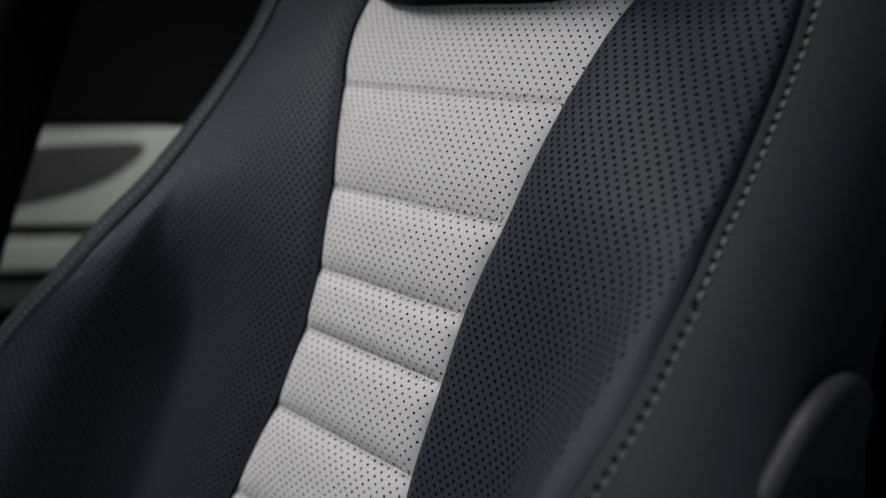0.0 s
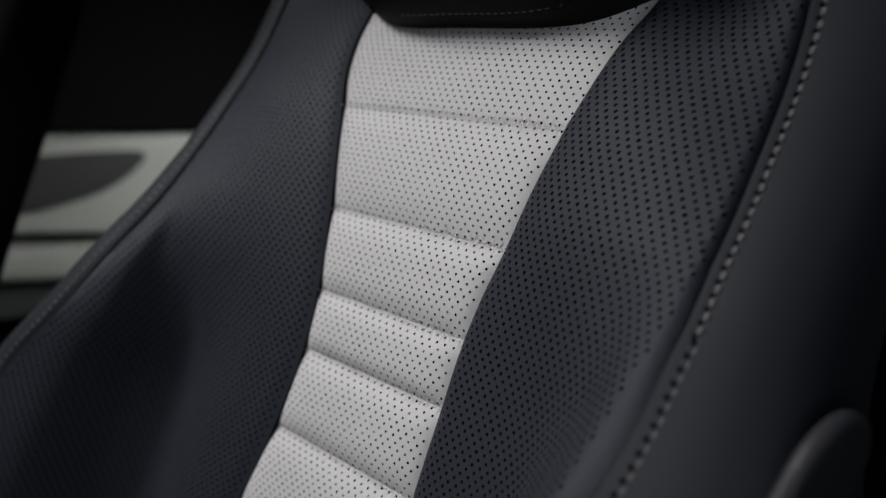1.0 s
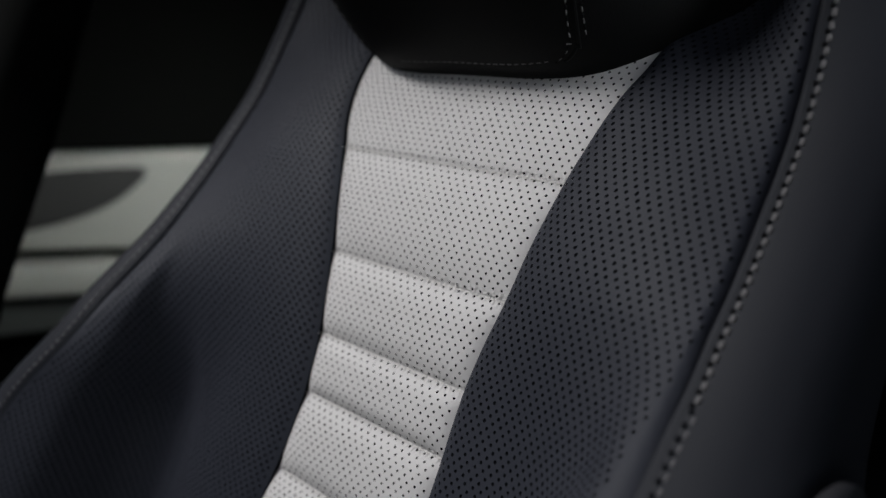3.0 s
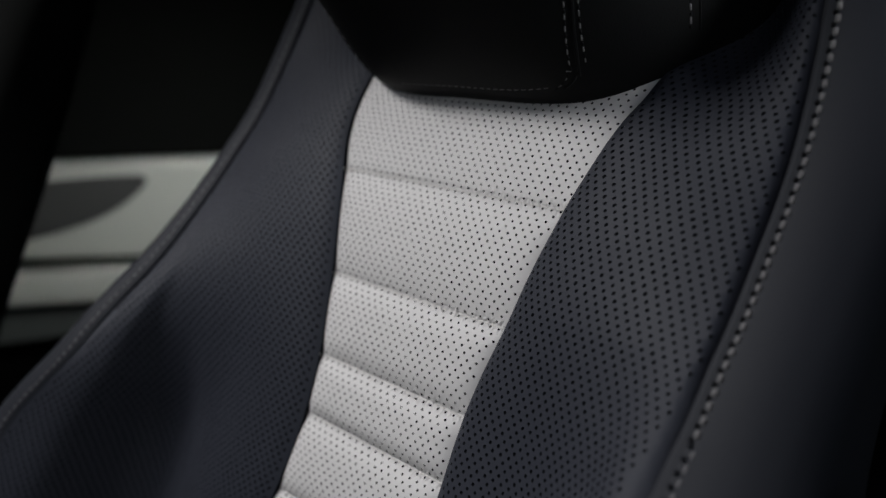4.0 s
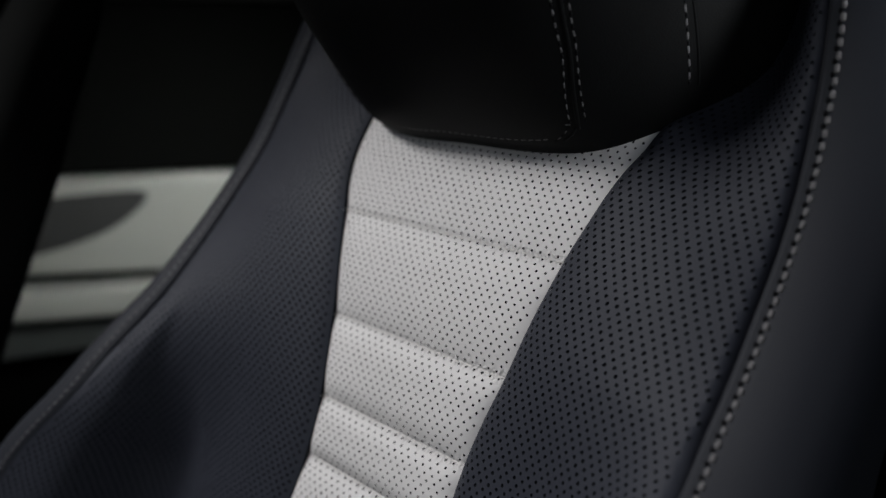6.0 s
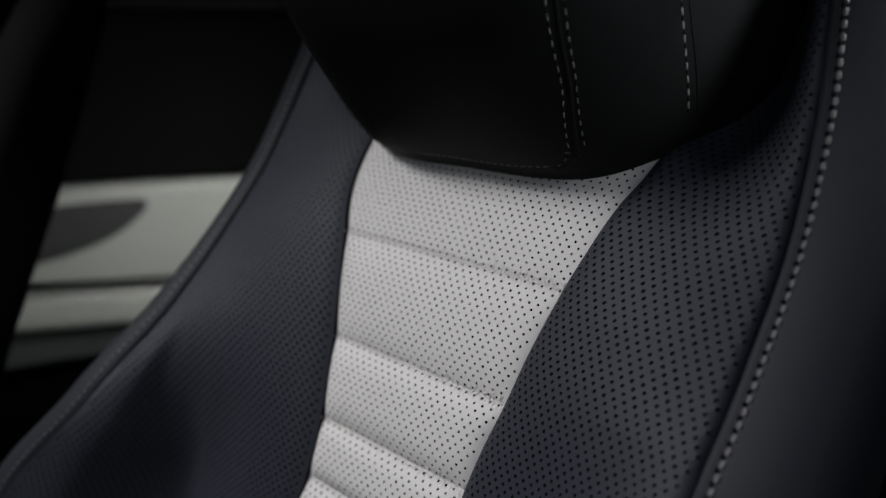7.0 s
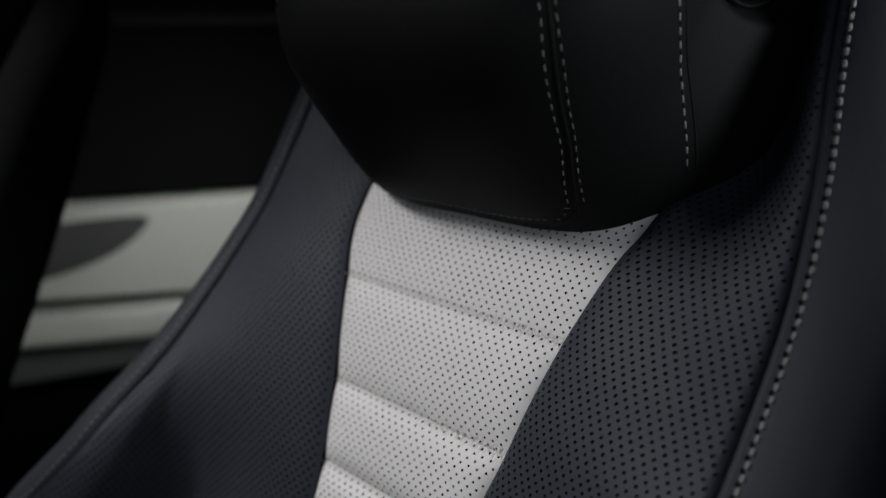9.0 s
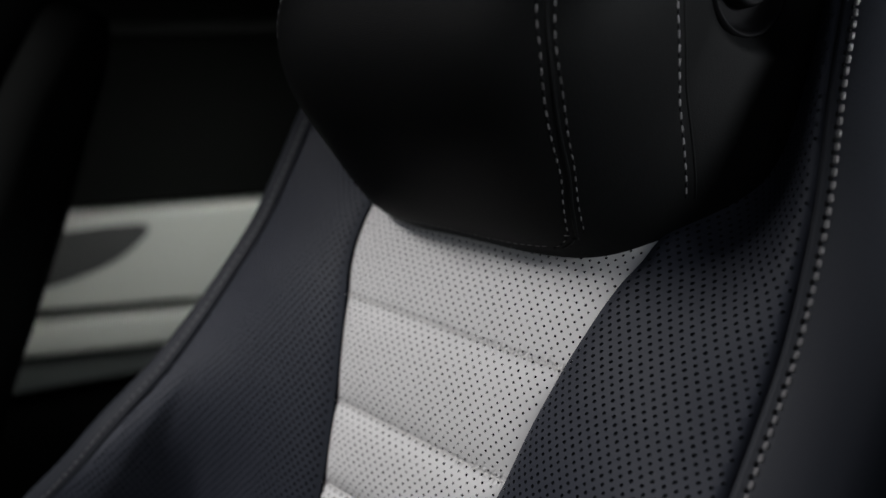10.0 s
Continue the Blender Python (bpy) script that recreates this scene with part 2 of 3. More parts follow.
def perforated(name, w0, w1, left, right, place, mats, offset=0.0, radius=0.00095, margin=lambda w: 0.0022, creases=()):
    """A leather skin with real holes in staggered rows. left, right: its limits in each row; place(q, w): the point."""
    knots = [w0] + [k for k in creases if w0 < k < w1] + [w1]
    levels, folds = [w0], set()
    for a, b in zip(knots, knots[1:]):
        count = max(int(round((b - a) / ROW)), 1)
        levels += [a + (b - a) * k / count for k in range(1, count + 1)]
        folds.add(len(levels) - 1)   # the skin is parted here, so that the crease stays sharp
    verts, faces, index, known = [], [], [], {}

    def corner(i, r, upper):
        w = levels[r]
        q = offset + i * PITCH / 2
        lo, hi = left(w), right(w)
        clipped = q <= lo + 1e-6 or q >= hi - 1e-6
        key = (i if not clipped else ("lo" if q <= lo + 1e-6 else "hi"), r, upper and r in folds)
        if key not in known:
            known[key] = len(verts)
            verts.append(place(min(max(q, lo), hi), w))
        return known[key], clipped

    for r in range(len(levels) - 1):
        wa, step = levels[r], levels[r + 1] - levels[r]
        lo, hi = min(left(wa), left(wa + step)), max(right(wa), right(wa + step))
        i0 = int(math.floor((lo - offset) / (PITCH / 2))) - 2
        i0 -= (i0 + r) % 2
        i1 = int(math.ceil((hi - offset) / (PITCH / 2))) + 2
        for i in range(i0, i1, 2):
            ring, cut = [], False
            for di, dr in ((0, 0), (1, 0), (2, 0), (2, 1), (1, 1), (0, 1)):
                v, c = corner(i + di, r + dr, dr == 0)
                cut |= c
                if v not in ring:
                    ring.append(v)
            if len(ring) < 3:
                continue
            qc, wc = offset + (i + 1) * PITCH / 2, wa + step / 2
            if cut or qc - left(wc) < 0.0022 or right(wc) - qc < margin(wc):
                faces.append(ring)
                index.append(0)
                continue
            base = len(verts)
            centre = Vector(place(qc, wc))
            du = (Vector(place(qc + 0.001, wc)) - centre).normalized()
            dw = (Vector(place(qc, wc + 0.001)) - centre).normalized()
            inward = -du.cross(dw).normalized()
            if inward.z > 0:
                inward = -inward
            angles = [2 * math.pi * k / 8 + math.pi / 8 for k in range(8)]
            rad = radius * random.uniform(0.92, 1.06)
            for a in angles:
                verts.append(place(qc + rad * math.cos(a), wc + rad * math.sin(a)))
            o, h = ring, [base + k for k in range(8)]   # both anticlockwise
            faces += [(o[3], h[0], h[7]), (o[3], h[7], o[2]), (o[2], h[7], h[6]), (o[2], h[6], o[1]), (o[1], h[6], h[5]),
                      (o[1], h[5], o[0]), (o[0], h[5], h[4]), (o[0], h[4], h[3]), (o[0], h[3], o[5]), (o[5], h[3], h[2]),
                      (o[5], h[2], o[4]), (o[4], h[2], h[1]), (o[4], h[1], o[3]), (o[3], h[1], h[0])]
            index += [0] * 14
            cup = len(verts)
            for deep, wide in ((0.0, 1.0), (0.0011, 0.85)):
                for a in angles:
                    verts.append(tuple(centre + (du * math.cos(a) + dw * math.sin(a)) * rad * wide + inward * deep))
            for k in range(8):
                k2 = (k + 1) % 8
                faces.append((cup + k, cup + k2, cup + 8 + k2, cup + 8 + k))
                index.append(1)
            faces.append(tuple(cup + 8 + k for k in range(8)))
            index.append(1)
    return mesh_from(name, verts, faces, mats, index)


def bisect(run, x):
    """How many of the rising values are at or below x."""
    lo, hi = 0, len(run)
    while lo < hi:
        mid = (lo + hi) // 2
        lo, hi = (mid + 1, hi) if run[mid] <= x else (lo, mid)
    return lo


def bolster_mesh(side):
    grid = 0.0014   # sections this far apart, blended in between
    cache = {}

    def sec(k):
        if k not in cache:
            cache[k] = bolster_section(LOW + k * grid, side)
        return cache[k]

    def width(w):
        k = int((w - LOW) / grid)
        f = (w - LOW) / grid - k
        return sec(k)[1][-1] * (1 - f) + sec(k + 1)[1][-1] * f

    def place(q, w):
        i = int((w - LOW) / grid)
        e = (w - LOW) / grid - i
        (pts, qs), (more, qmore) = sec(i), sec(i + 1)
        share = q / (qs[-1] * (1 - e) + qmore[-1] * e)
        u = n = 0.0
        for p, run, part_of in ((pts, qs, 1 - e), (more, qmore, e)):
            x = share * run[-1]
            k = min(max(bisect(run, x) - 1, 0), len(run) - 2)
            f = (x - run[k]) / (run[k + 1] - run[k])
            u += part_of * (p[k][0] + (p[k + 1][0] - p[k][0]) * f)
            n += part_of * (p[k][1] + (p[k + 1][1] - p[k][1]) * f)
        return (side * u, w, n)
    return perforated("bolster", LOW, 0.50, lambda w: 0.0, width, place, [NAVY, NAVY_HOLE], 0.002, 0.00128,
                      (lambda w: 0.0035 + 0.0125 * ease((0.10 - w) / 0.12)) if side > 0 else (lambda w: 0.0035))


def rim_height(w, side):
    return 0.0015 if side > 0 else 0.0012 + 0.0036 * min(max((0.24 - w) / 0.30, 0), 1)


def side_section(w, side):
    """From the outer seam over the rolled edge, back along the flank."""
    b, nb = seam_at(w, side)
    back = -0.13
    r = rim_height(w, side)   # how proud the rolled edge stands
    if side > 0:
        deep = 1 - ease((0.09 - w) / 0.12)   # the groove closes as the seam comes down
        shut = 1 - deep
        front = [(-0.0006, -0.0055 * deep + 0.0004 * shut), (0.0012, -0.0048 * deep + 0.0010 * shut), (0.003, 0.3 * r + 0.6 * r * shut), (0.0055, 0.9 * r)]
        front += [(du + seam_lap(w), dn) for du, dn in ((0.0075, 0.55 * r + 0.35 * r * shut), (0.012, r), (0.018, 0.6 * r),
                  (0.026, -0.0015), (0.034, -0.007), (0.041, -0.016), (0.046, -0.032))]
    else:
        front = [(-0.0005, -0.0050), (0.0006, -0.0046), (0.0016, -0.0006), (0.0052, 0.5 * r), (0.011, 0.9 * r), (0.0165, r),
                 (0.0235, 0.4 * r), (0.031, -0.005), (0.038, -0.014), (0.043, -0.032)]
        stretch = 0.92 + 0.40 * ease((0.16 - w) / 0.26)   # the far edge's roll grows lower down
        front = [(du * stretch if du > 0.004 else du, dn) for du, dn in front]
    more = -(seam_shift(w) + 0.0018) if side > 0 else 0.0   # the flank broadens where the seam runs inwards
    broad = 0.013 if side > 0 else 0.0
    front = [(du + (more + broad) * max(du - 0.012, 0) / 0.034, dn) for du, dn in front]
    b0, b = b, b + more + broad + (seam_lap(w) if side > 0 else 0.0)
    return [(b0 + du, nb + dn) for du, dn in front] + [(b + 0.045, nb * 0.6 - 0.068), (b + 0.038, nb * 0.3 - 0.10),
            (b + 0.016, back + 0.01), (b - 0.02, back - 0.008), (b - 0.08, back - 0.015), (0.0, back - 0.02)]


def flank_mesh(side, mat):
    rings = []
    for k in range(91):
        w = LOW + (0.50 - LOW) * k / 90
        pts = side_section(w, side)
        ts = np.arange(len(pts))
        fine = []
        for x in np.linspace(0, len(pts) - 1, 53):
            fine.append((side * glide(x, ts, [p[0] for p in pts]), w, glide(x, ts, [p[1] for p in pts])))
        rings.append(fine)
    return lofted("side_panel", rings, mat)


# The head restraint: a puffed block leaning forward over the top of the insert
HR_MID, HR_N, HR_LEAN = 0.4040, -0.0343, -0.5336
HR_SIZE, HR_P = (0.1704, 0.1859, 0.140), (4.2, 2.01, 3.9)


def head_over(u, w, n):
    """Over 1 outside the head restraint, under 1 inside."""
    w, n = w - HR_MID, n - HR_N
    c, s = math.cos(HR_LEAN), math.sin(HR_LEAN)
    return abs(u / HR_SIZE[0]) ** HR_P[0] + abs((w * c + n * s) / HR_SIZE[1]) ** HR_P[1] + abs((n * c - w * s) / HR_SIZE[2]) ** HR_P[2]


def head_sag(u, w):
    """How far the lower edge hangs down: a little at the near corner, drawn up along the front."""
    low = ease((HR_MID - 0.02 - w) / 0.10)
    return (0.0020 * ease((u - 0.06) / 0.07) - 0.0028 * ease((u + 0.09) / 0.09)) * low


def head_flare(n):
    """The flanks widen towards the back."""
    return 1 + 0.10 * min(max((0.02 - n) / 0.06, 0), 1.5) ** 1.3


BUTTON_W, BUTTON_N = 0.4070, -0.0125


def head_front(u, w):
    """The front face's n at (u, w)."""
    lo, hi = HR_N + (w - HR_MID) * 0.6, 0.4
    for _ in range(40):
        mid = (lo + hi) / 2
        lo, hi = (mid, hi) if head_over(u, w, mid) < 1 else (lo, mid)
    return lo


def head_side(w, n):
    """The left face's u at (w, n)."""
    lo, hi = 0.0, 0.3
    for _ in range(40):
        mid = (lo + hi) / 2
        lo, hi = (mid, hi) if head_over(mid, w, n) < 1 else (lo, mid)
    return lo * head_flare(n)


def head_under(u, n):
    """The underside's w at (u, n)."""
    lo, hi = 0.15, HR_MID
    for _ in range(40):
        mid = (lo + hi) / 2
        lo, hi = (lo, mid) if head_over(u, mid, n) < 1 else (mid, hi)
    return hi


def head_mesh():
    n = 90
    button = Vector((head_side(BUTTON_W, BUTTON_N), BUTTON_W, BUTTON_N))
    verts, faces, seen = [], [], {}
    c, s = math.cos(HR_LEAN), math.sin(HR_LEAN)

    def vert(p):
        key = tuple(round(x, 5) for x in p)
        if key not in seen:
            lo, hi = 0.0, 2.0
            for _ in range(24):
                k = (lo + hi) / 2
                if sum((k * abs(x)) ** e for x, e in zip(p, HR_P)) > 1:
                    hi = k
                else:
                    lo = k
            u, w, d = (x * lo * size for x, size in zip(p, HR_SIZE))
            seen[key] = len(verts)
            w, d = HR_MID + w * c - d * s, HR_N + w * s + d * c
            w -= head_sag(u, w)
            u *= head_flare(d)
            if u > 0.1:
                far = math.hypot(w - button.y, (d - button.z) * 0.85)
                sink = min(max((0.043 - far) / 0.013, 0), 1)
                u -= 0.016 * sink * sink * (3 - 2 * sink) + 0.016 * ease((0.031 - far) / 0.004)
            verts.append((u, w, d))
        return seen[key]
    for axis in range(3):
        for sign in (-1, 1):
            for i in range(n):
                for j in range(n):
                    ring = []
                    for di, dj in ((0, 0), (1, 0), (1, 1), (0, 1)):
                        p = [0, 0, 0]
                        p[axis] = sign
                        p[(axis + 1) % 3] = math.tan(math.pi / 4 * (2 * (i + di) / n - 1))
                        p[(axis + 2) % 3] = math.tan(math.pi / 4 * (2 * (j + dj) / n - 1))
                        ring.append(vert(p))
                    faces.append(ring if sign > 0 else ring[::-1])
    return mesh_from("headrest", verts, faces, [BLACK])


def head_seams(side):
    """The two rows beside the front welt, the welt, and the row along the side."""
    rows = [[], [], []]
    for row, u0, u1 in zip(rows, (0.100, 0.1065, 0.103), (0.086, 0.0975, 0.092)):
        n0 = head_front(u0, 0.230)
        for x in np.linspace(1, 0, 14)[:-1]:
            u, n = u0 + (u1 - u0) * x ** 2, n0 + (0.002 - n0) * x
            row.append((side * u, head_under(u, n), n))
    for w in np.linspace(0.230, 0.50, 140):
        a = glide(w, [0.226, 0.246, 0.265, 0.315, 0.339, 0.50], [0.100, 0.1083, 0.1154, 0.1227, 0.1193, 0.095])
        b = glide(w, [0.226, 0.236, 0.249, 0.274, 0.31, 0.3416, 0.50], [0.1065, 0.1115, 0.1158, 0.1234, 0.1293, 0.1272, 0.102])
        for row, u in zip(rows, (a, b, (a + b) / 2)):
            n = head_front(u, w)
            if n > -0.01:
                row.append((side * u, w, n))
    edge = []
    for w in np.linspace(0.272, 0.48, 110):
        n = glide(w, [0.270, 0.300, 0.330, 0.345, 0.375, 0.405, 0.435, 0.48], [-0.022, 0.001, 0.0245, 0.0365, 0.0575, 0.0695, 0.0732, 0.0655])
        edge.append((side * head_side(w, n), w, n))
    return [[(u, w - head_sag(u, w), n) for u, w, n in row] for row in rows + [edge]]


def stitch_mesh(name, length, width, mat):
    """One stitch: a plump little loaf lying along y."""
    bm = bmesh.new()
    bmesh.ops.create_uvsphere(bm, u_segments=8, v_segments=6, radius=0.5)
    for v in bm.verts:
        v.co = Vector((math.copysign(abs(2 * v.co.x) ** 0.7 / 2, v.co.x) * width, math.copysign(abs(2 * v.co.y) ** 0.4 / 2, v.co.y) * length, v.co.z * width * 0.8))
    me = bpy.data.meshes.new(name)
    bm.to_mesh(me)
    bm.free()
    me.materials.append(mat)
    me.polygons.foreach_set("use_smooth", [True] * len(me.polygons))
    return me


def lay_stitches(parent, curve, pitch, me, normal=Vector((0, 0, 1)), turn=0.0, name="stitch", start=0.5):
    """Stitches one by one along a curve given as points."""
    pts = [Vector(p) for p in curve]
    todo, gone = pitch * start, 0.0
    for a, b in zip(pts, pts[1:]):
        d = b - a
        while todo <= gone + d.length:
            y = d.normalized()
            z = (normal - y * normal.dot(y)).normalized()
            x = y.cross(z)
            m = Matrix((x, y, z)).transposed().to_4x4()
            m.translation = a + y * (todo - gone)
            ob = part(name, me, parent)
            ob.matrix_basis = m @ pose(0, 0, 0, 0, 0, turn + random.uniform(-5, 5))
            todo += pitch
        gone += d.length


def turned(name, profile, mat, steps=40):
    """A lathe piece about z, from (radius, height) pairs."""
    rings = [[(r * math.cos(2 * math.pi * k / steps), r * math.sin(2 * math.pi * k / steps), h) for k in range(steps)] for r, h in profile]
    return lofted(name, rings, mat, closed=True)


def seat_frame():
    m = Matrix((LEFT, ALONG, OUT)).transposed().to_4x4()
    m.translation = SEAT_AT
    return m


BIG_STITCH = stitch_mesh("stitch", 0.0048, 0.0029, COARSE_THREAD)
SMALL_STITCH = stitch_mesh("stitch", 0.0042, 0.0011, THREAD)
SUNK_STITCH = stitch_mesh("stitch", 0.0046, 0.0014, SHADED_THREAD)
# The needle holes are solid dark beads: the shade inside them as colour
NEEDLE_HOLE = stitch_mesh("needle_hole_shade", 0.0028, 0.0023, HOLE)
DRAWN_STITCH = stitch_mesh("stitch", 0.0042, 0.0018, SHADED_THREAD)
PUNCHED_HOLE = stitch_mesh("needle_hole_shade", 0.0034, 0.0026, NAVY_HOLE)
PIN_HOLE = stitch_mesh("needle_hole_shade", 0.0022, 0.0017, HOLE)
EDGE_STITCH = stitch_mesh("stitch", 0.0046, 0.0015, COARSE_THREAD)
FINE_STITCH = stitch_mesh("stitch", 0.0042, 0.0011, COARSE_THREAD)
FLUTE_STITCH = stitch_mesh("stitch", 0.0042, 0.0013, PALE_THREAD)

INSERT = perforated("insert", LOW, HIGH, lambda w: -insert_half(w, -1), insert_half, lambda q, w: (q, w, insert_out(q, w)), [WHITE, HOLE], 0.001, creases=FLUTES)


BOLSTERS = {side: bolster_mesh(side) for side in (1, -1)}


def car_seat(label, detailed, leather, leather_label):
    seat = tagged(new("car_seat"), label, "car seat", "front seats")
    insert = part("insert", INSERT, seat, "pearl white perforated leather with stitched flutes")
    for side in (1, -1):
        if detailed:
            part("bolster", BOLSTERS[side], seat, "navy perforated leather coloured near-black for deep shade")
        else:
            # the plain seat's bolsters are recoloured to look deeply shaded
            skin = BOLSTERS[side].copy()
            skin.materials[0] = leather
            part("bolster", skin, seat, "perforated leather coloured near-black for deep shade")
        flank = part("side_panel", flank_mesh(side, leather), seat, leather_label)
        if detailed:
            line = []
            for k in range(200):
                w = -0.30 + 0.78 * k / 199
                b, nb = seam_at(w, side)
                r = rim_height(w, side)
                if side > 0:
                    line.append((b + 0.0098 + seam_lap(w), w, nb + r + 0.0002))
                else:
                    line.append((-b - 0.0068, w, nb + 0.75 * r))
            if side < 0:
                lay_stitches(flank, line, 0.0074, SUNK_STITCH)
            else:
                above, below = [p for p in line if p[1] > 0.042], [p for p in line if p[1] < 0.046]
                lay_stitches(flank, above, 0.0074, BIG_STITCH)
                lay_stitches(flank, [(u - 0.0020, w, n - 0.0002) for u, w, n in above], 0.0074, NEEDLE_HOLE, name="needle_hole_shade", start=0.02)
                # lower down the thread is drawn in and the punched holes show
                lay_stitches(flank, [(u + 0.0022, w, n - 0.0003) for u, w, n in below], 0.0074, DRAWN_STITCH)
                lay_stitches(flank, [(u - 0.0008, w, n + 0.0002) for u, w, n in below], 0.0074, PUNCHED_HOLE, name="needle_hole_shade", start=0.1)
    rings = [[(x * (insert_half(w) + 0.002), w, back_base(w) - 0.008) for x in np.linspace(-1, 1, 13)] for w in np.linspace(0.238, 0.50, 24)]
    part("headrest_carrier", lofted("headrest_carrier", rings, BLACK), seat, "black leather behind the headrest")
    head = part("headrest", head_mesh(), seat, "smooth black leather with grey double stitching")
    if detailed:
        for w in FLUTES[3:8]:
            h = insert_half(w)
            lay_stitches(insert, [(u, w - 0.001, insert_out(u, w) + 0.0006) for u in np.linspace(-h, h, 60)], 0.0056, FLUTE_STITCH)
        for side in (1, -1):
            a, b, mid, edge = head_seams(side)
            for row in (a, b):
                lay_stitches(head, row, 0.0084, SMALL_STITCH)
                lay_stitches(head, row, 0.0084, PIN_HOLE, name="needle_hole_shade", start=0.0)
            lay_stitches(head, edge, 0.0083, EDGE_STITCH if side > 0 else FINE_STITCH, Vector((side, 0, 0.4)))
            if side > 0:
                lay_stitches(head, edge, 0.0083, PIN_HOLE, Vector((side, 0, 0.4)), name="needle_hole_shade", start=0.0)
                part("edge_seam", tube("edge_seam", [(head_side(w, n - 0.0065) - 0.0003, w - head_sag(u, w), n - 0.0065) for u, w, n in edge], 0.0009, BLACK), head)
            part("welt", tube("welt", [(u, w, n - 0.0009) for u, w, n in mid], 0.0015, BLACK), head)
        hem = [(u, head_under(u, 0.004) + 0.0, 0.004) for u in np.linspace(-0.06, 0.084, 60)]
        hem = [(u, w - head_sag(u, w), n) for u, w, n in hem]
        lay_stitches(head, hem, 0.0062, FINE_STITCH, Vector((0, -0.6, 0.8)))
    cushion = part("seat_cushion", rounded_box("seat_cushion", 0.54, 0.56, 0.33, 0.05, leather, 5), seat)
    back = seat_frame().to_3x3().transposed().to_4x4()
    cushion.matrix_basis = Matrix.Translation((0, -0.36 - 0.03, 0.0)) @ back @ Matrix((LEFT, AHEAD, ALOFT)).transposed().to_4x4() @ Matrix.Translation((0, 0.16, -0.16))
    if not detailed:
        head.location = (0, 0.03, 0.10)
        return seat
    # head restraint button in its round recess, on the side face
    spot = Vector((head_side(BUTTON_W, BUTTON_N), BUTTON_W, BUTTON_N))
    slope = (head_side(BUTTON_W, BUTTON_N - 0.01) - head_side(BUTTON_W, BUTTON_N + 0.01)) / 0.02
    face = Vector((1, 0, slope)).normalized()
    m = face.to_track_quat("Z", "Y").to_matrix().to_4x4()
    cup = part("button_recess", turned("button_recess", [(0.0, -0.011), (0.020, -0.011), (0.0240, -0.0085), (0.0266, -0.003), (0.0282, 0.0012), (0.0296, 0.0030), (0.0308, 0.0026), (0.0316, -0.004)], CUP), head, "black plastic cup of the button")
    cup.matrix_basis = Matrix.Translation(spot - face * 0.0155) @ m
    knob = part("button", turned("button", [(0.0, 0.0005), (0.0095, 0.0010), (0.0124, 0.0026), (0.0140, 0.0020), (0.0150, -0.0008), (0.0153, -0.011)], CUP), head, "round black push button")
    knob.matrix_basis = Matrix.Translation((0, 0.004, -0.003)) @ cup.matrix_basis
    lever = part("recline_lever", paddle("recline_lever", 0.011, 0.18, 0.085, 0.040, 0.005, LEVER), seat, "black plastic lever on the seat's flank")
    lever.matrix_basis = Matrix.Translation((0.303, -0.057, 0.016)) @ pose(0, 0, 0, -8, 0, -10.6)
    return seat


# ---- structure ----


def slab(name, left, ahead, up, size, mat, label, bevel=0.0):
    ob = new(name, rounded_box(name, *size, bevel, mat))
    m = Matrix((LEFT, AHEAD, ALOFT)).transposed().to_4x4()
    m.translation = car(left, ahead, up)
    ob.matrix_world = m
    return tagged(ob, label, "car interior", kind="structure")


slab("floor", -0.45, 0.2, 0.27, (1.9, 3.4, 0.04), CARPET, "black carpeted car floor")
# Two unseen headliner slabs, added so their edges cut off the roof light
slab("ceiling_shade", -0.55, -0.607, 1.60, (1.7, 1.616, 0.04), LINER, "unseen black headliner slab added to block roof light")
slab("ceiling_shade", -1.13, 0.704, 1.60, (0.54, 1.0, 0.04), LINER, "unseen black headliner slab added to block roof light")
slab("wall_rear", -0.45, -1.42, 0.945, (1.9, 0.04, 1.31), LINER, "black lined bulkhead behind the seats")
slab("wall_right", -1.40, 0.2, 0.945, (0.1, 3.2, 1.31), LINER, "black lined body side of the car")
slab("wall_front", -0.45, 1.6, 0.62, (1.8, 0.1, 0.66), LINER, "black dashboard bulkhead below the windscreen")

# ---- things ----
driver = car_seat("pearl white and navy black leather car seat with integrated headrest", True, FLANK, "smooth navy black leather")
driver.matrix_world = seat_frame()
# Skinned in the headliner's near-black: deep shade put into the colour
beside = car_seat("second car seat with deep shade put into its near-black colour", False, LINER, "leather coloured near-black for deep shade")
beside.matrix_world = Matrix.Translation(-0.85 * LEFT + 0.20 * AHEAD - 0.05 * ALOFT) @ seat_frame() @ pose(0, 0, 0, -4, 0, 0)


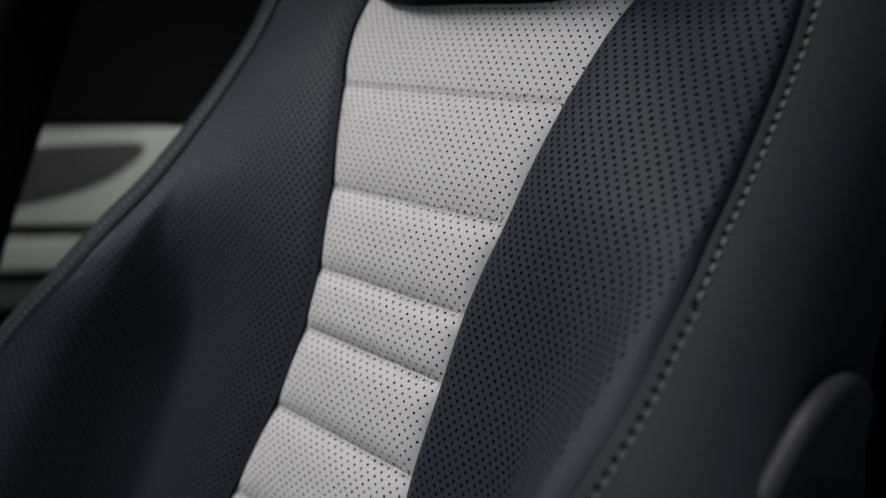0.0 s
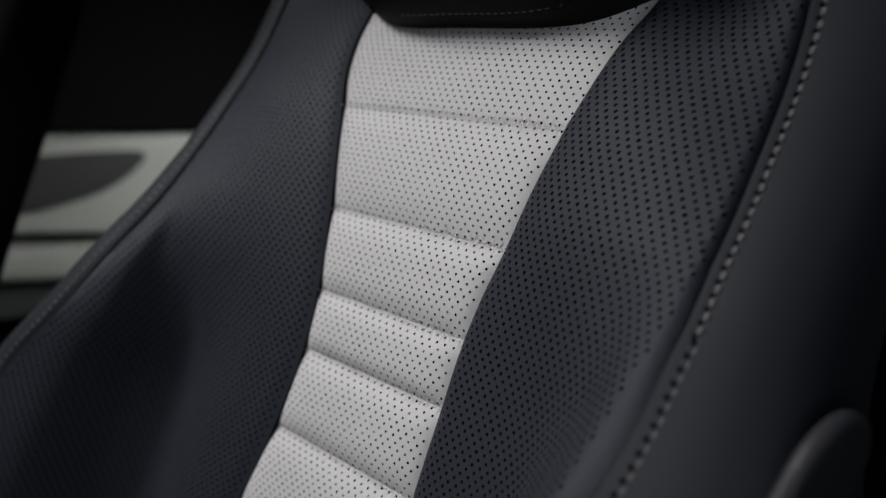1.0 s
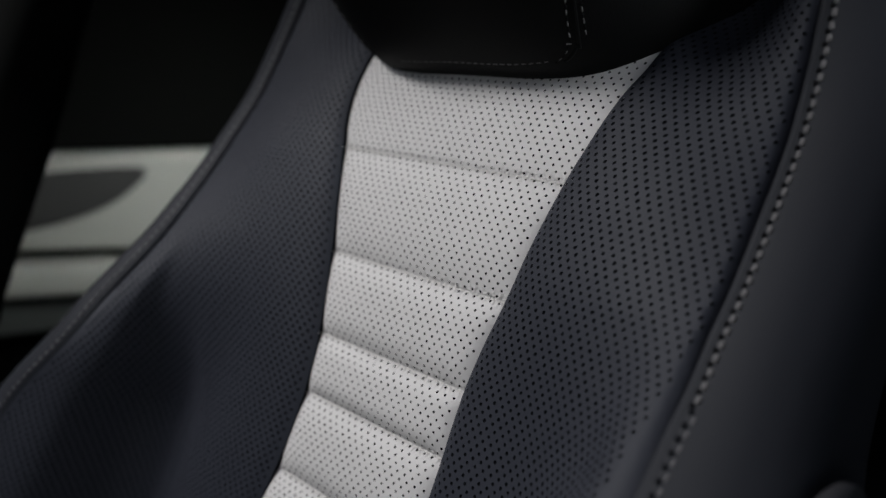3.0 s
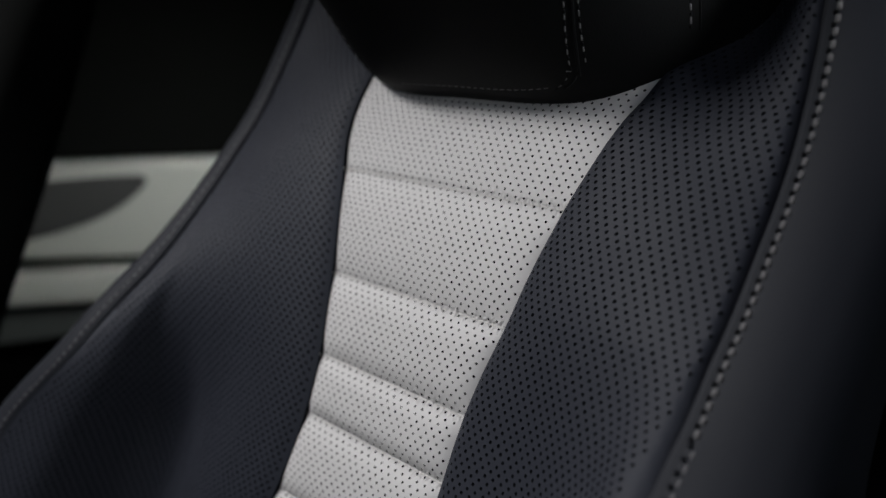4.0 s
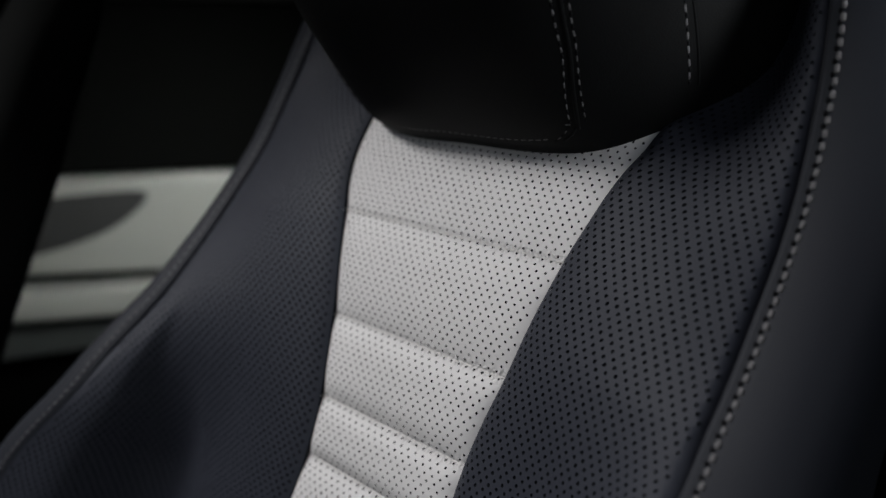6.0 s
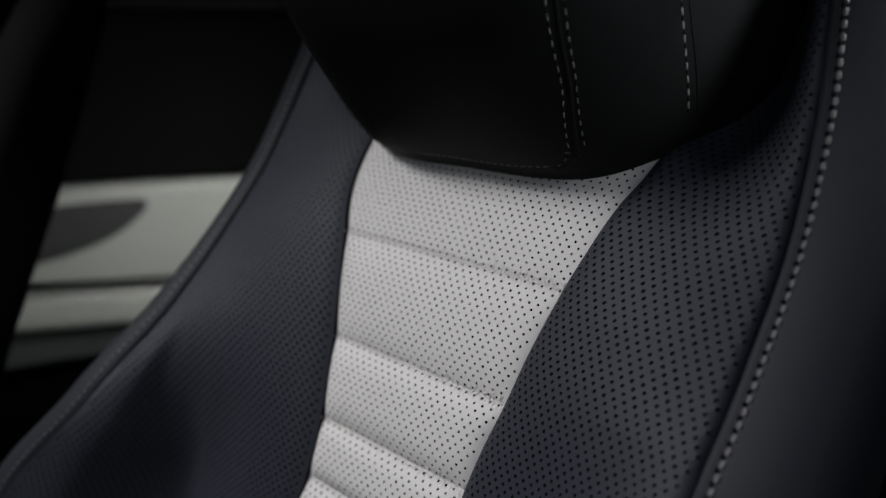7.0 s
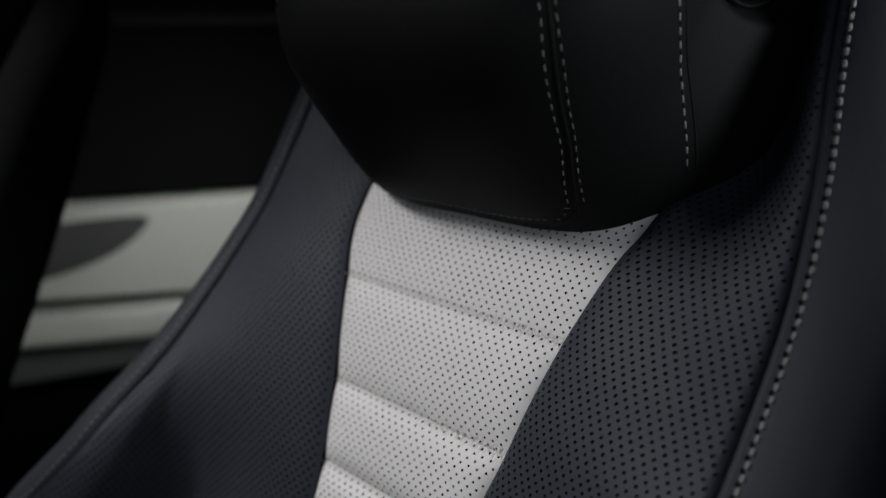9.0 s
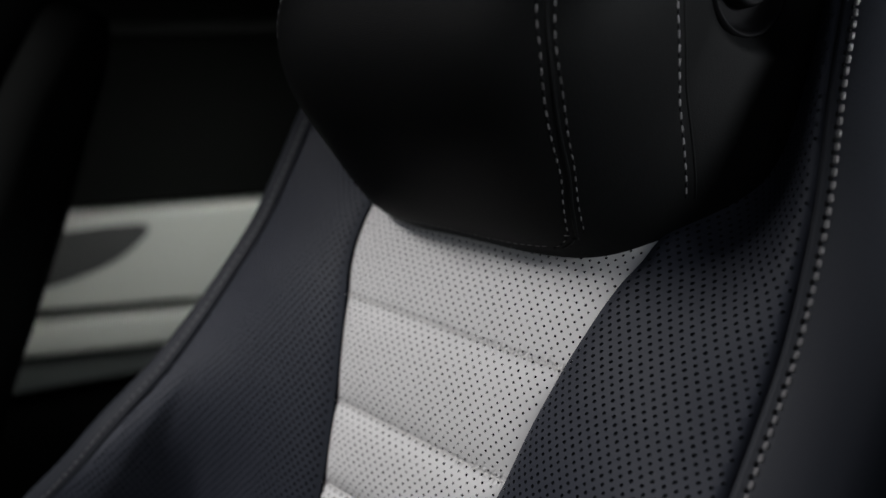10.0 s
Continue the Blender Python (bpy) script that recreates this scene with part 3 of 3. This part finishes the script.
def side_plate(name, outline, depth, bevel, mat, parent, proud, label=""):
    """A padded plate on the far body side, from its outline in metres ahead and up."""
    bm = bmesh.new()
    front = [bm.verts.new((0, a, z)) for a, z in outline]
    face = bm.faces.new(front)
    bmesh.ops.recalc_face_normals(bm, faces=[face])
    if face.normal.x < 0:
        face.normal_flip()
    got = bmesh.ops.extrude_face_region(bm, geom=[face])
    top = [g for g in got["geom"] if isinstance(g, bmesh.types.BMVert)]
    bmesh.ops.translate(bm, vec=(depth, 0, 0), verts=top)
    rim = [e for e in bm.edges if all(v in top for v in e.verts)]
    bmesh.ops.bevel(bm, geom=rim, offset=bevel, segments=4, profile=0.5, affect="EDGES")
    bmesh.ops.recalc_face_normals(bm, faces=bm.faces)
    bmesh.ops.translate(bm, vec=(proud, 0, 0), verts=bm.verts)
    me = bpy.data.meshes.new(name)
    bm.to_mesh(me)
    bm.free()
    me.materials.append(mat)
    me.polygons.foreach_set("use_smooth", [True] * len(me.polygons))
    return part(name, me, parent, label)


def smooth_outline(knots, rounds=3):
    pts = [Vector(k) for k in knots]
    for _ in range(rounds):
        pts = [p for a, b in zip(pts, pts[1:] + pts[:1]) for p in (a * 0.75 + b * 0.25, a * 0.25 + b * 0.75)]
    return [tuple(p) for p in pts]


trim = tagged(new("side_trim"), "pale grey leather side trim with a dark speaker recess", "car trim")
m = Matrix((LEFT, AHEAD, ALOFT)).transposed().to_4x4()
m.translation = car(-1.35, 0.0, 0.0)
trim.matrix_world = m


def line(a, level, slope):
    return (a, level + slope * a)


side_plate("upper_pad", [line(0.5, 0.957, 0.085), line(-1.3, 0.957, 0.085), line(-1.3, 0.780, 0.16), line(0.5, 0.780, 0.16)], 0.07, 0.020, TRIM, trim, 0.0)
side_plate("lower_pad", [line(0.5, 0.758, 0.16), line(-1.3, 0.758, 0.16), line(-1.3, 0.690, 0.17), line(0.5, 0.690, 0.17)], 0.085, 0.02, TRIM, trim, 0.0)
side_plate("lower_band", [line(0.5, 0.686, 0.17), line(-1.3, 0.686, 0.17), line(-1.3, 0.60, 0.12), line(0.5, 0.60, 0.12)], 0.05, 0.01, GREYTRIM, trim, 0.0, "charcoal trim below the armrest")
side_plate("window_sill", [(0.5, 1.305), (-1.3, 1.305), (-1.3, 1.279), (0.5, 1.279)], 0.05, 0.01, SILL, trim, 0.0, "black plastic sill under the window")
side_plate("speaker_grille", smooth_outline([(0.12, 0.90), (-0.20, 0.906), (-0.41, 0.896), (-0.455, 0.885), (-0.42, 0.850), (-0.35, 0.815), (-0.24, 0.796), (-0.12, 0.792), (0.12, 0.815)]), 0.008, 0.003, GRILLE, trim, 0.07, "dark cloth speaker grille")
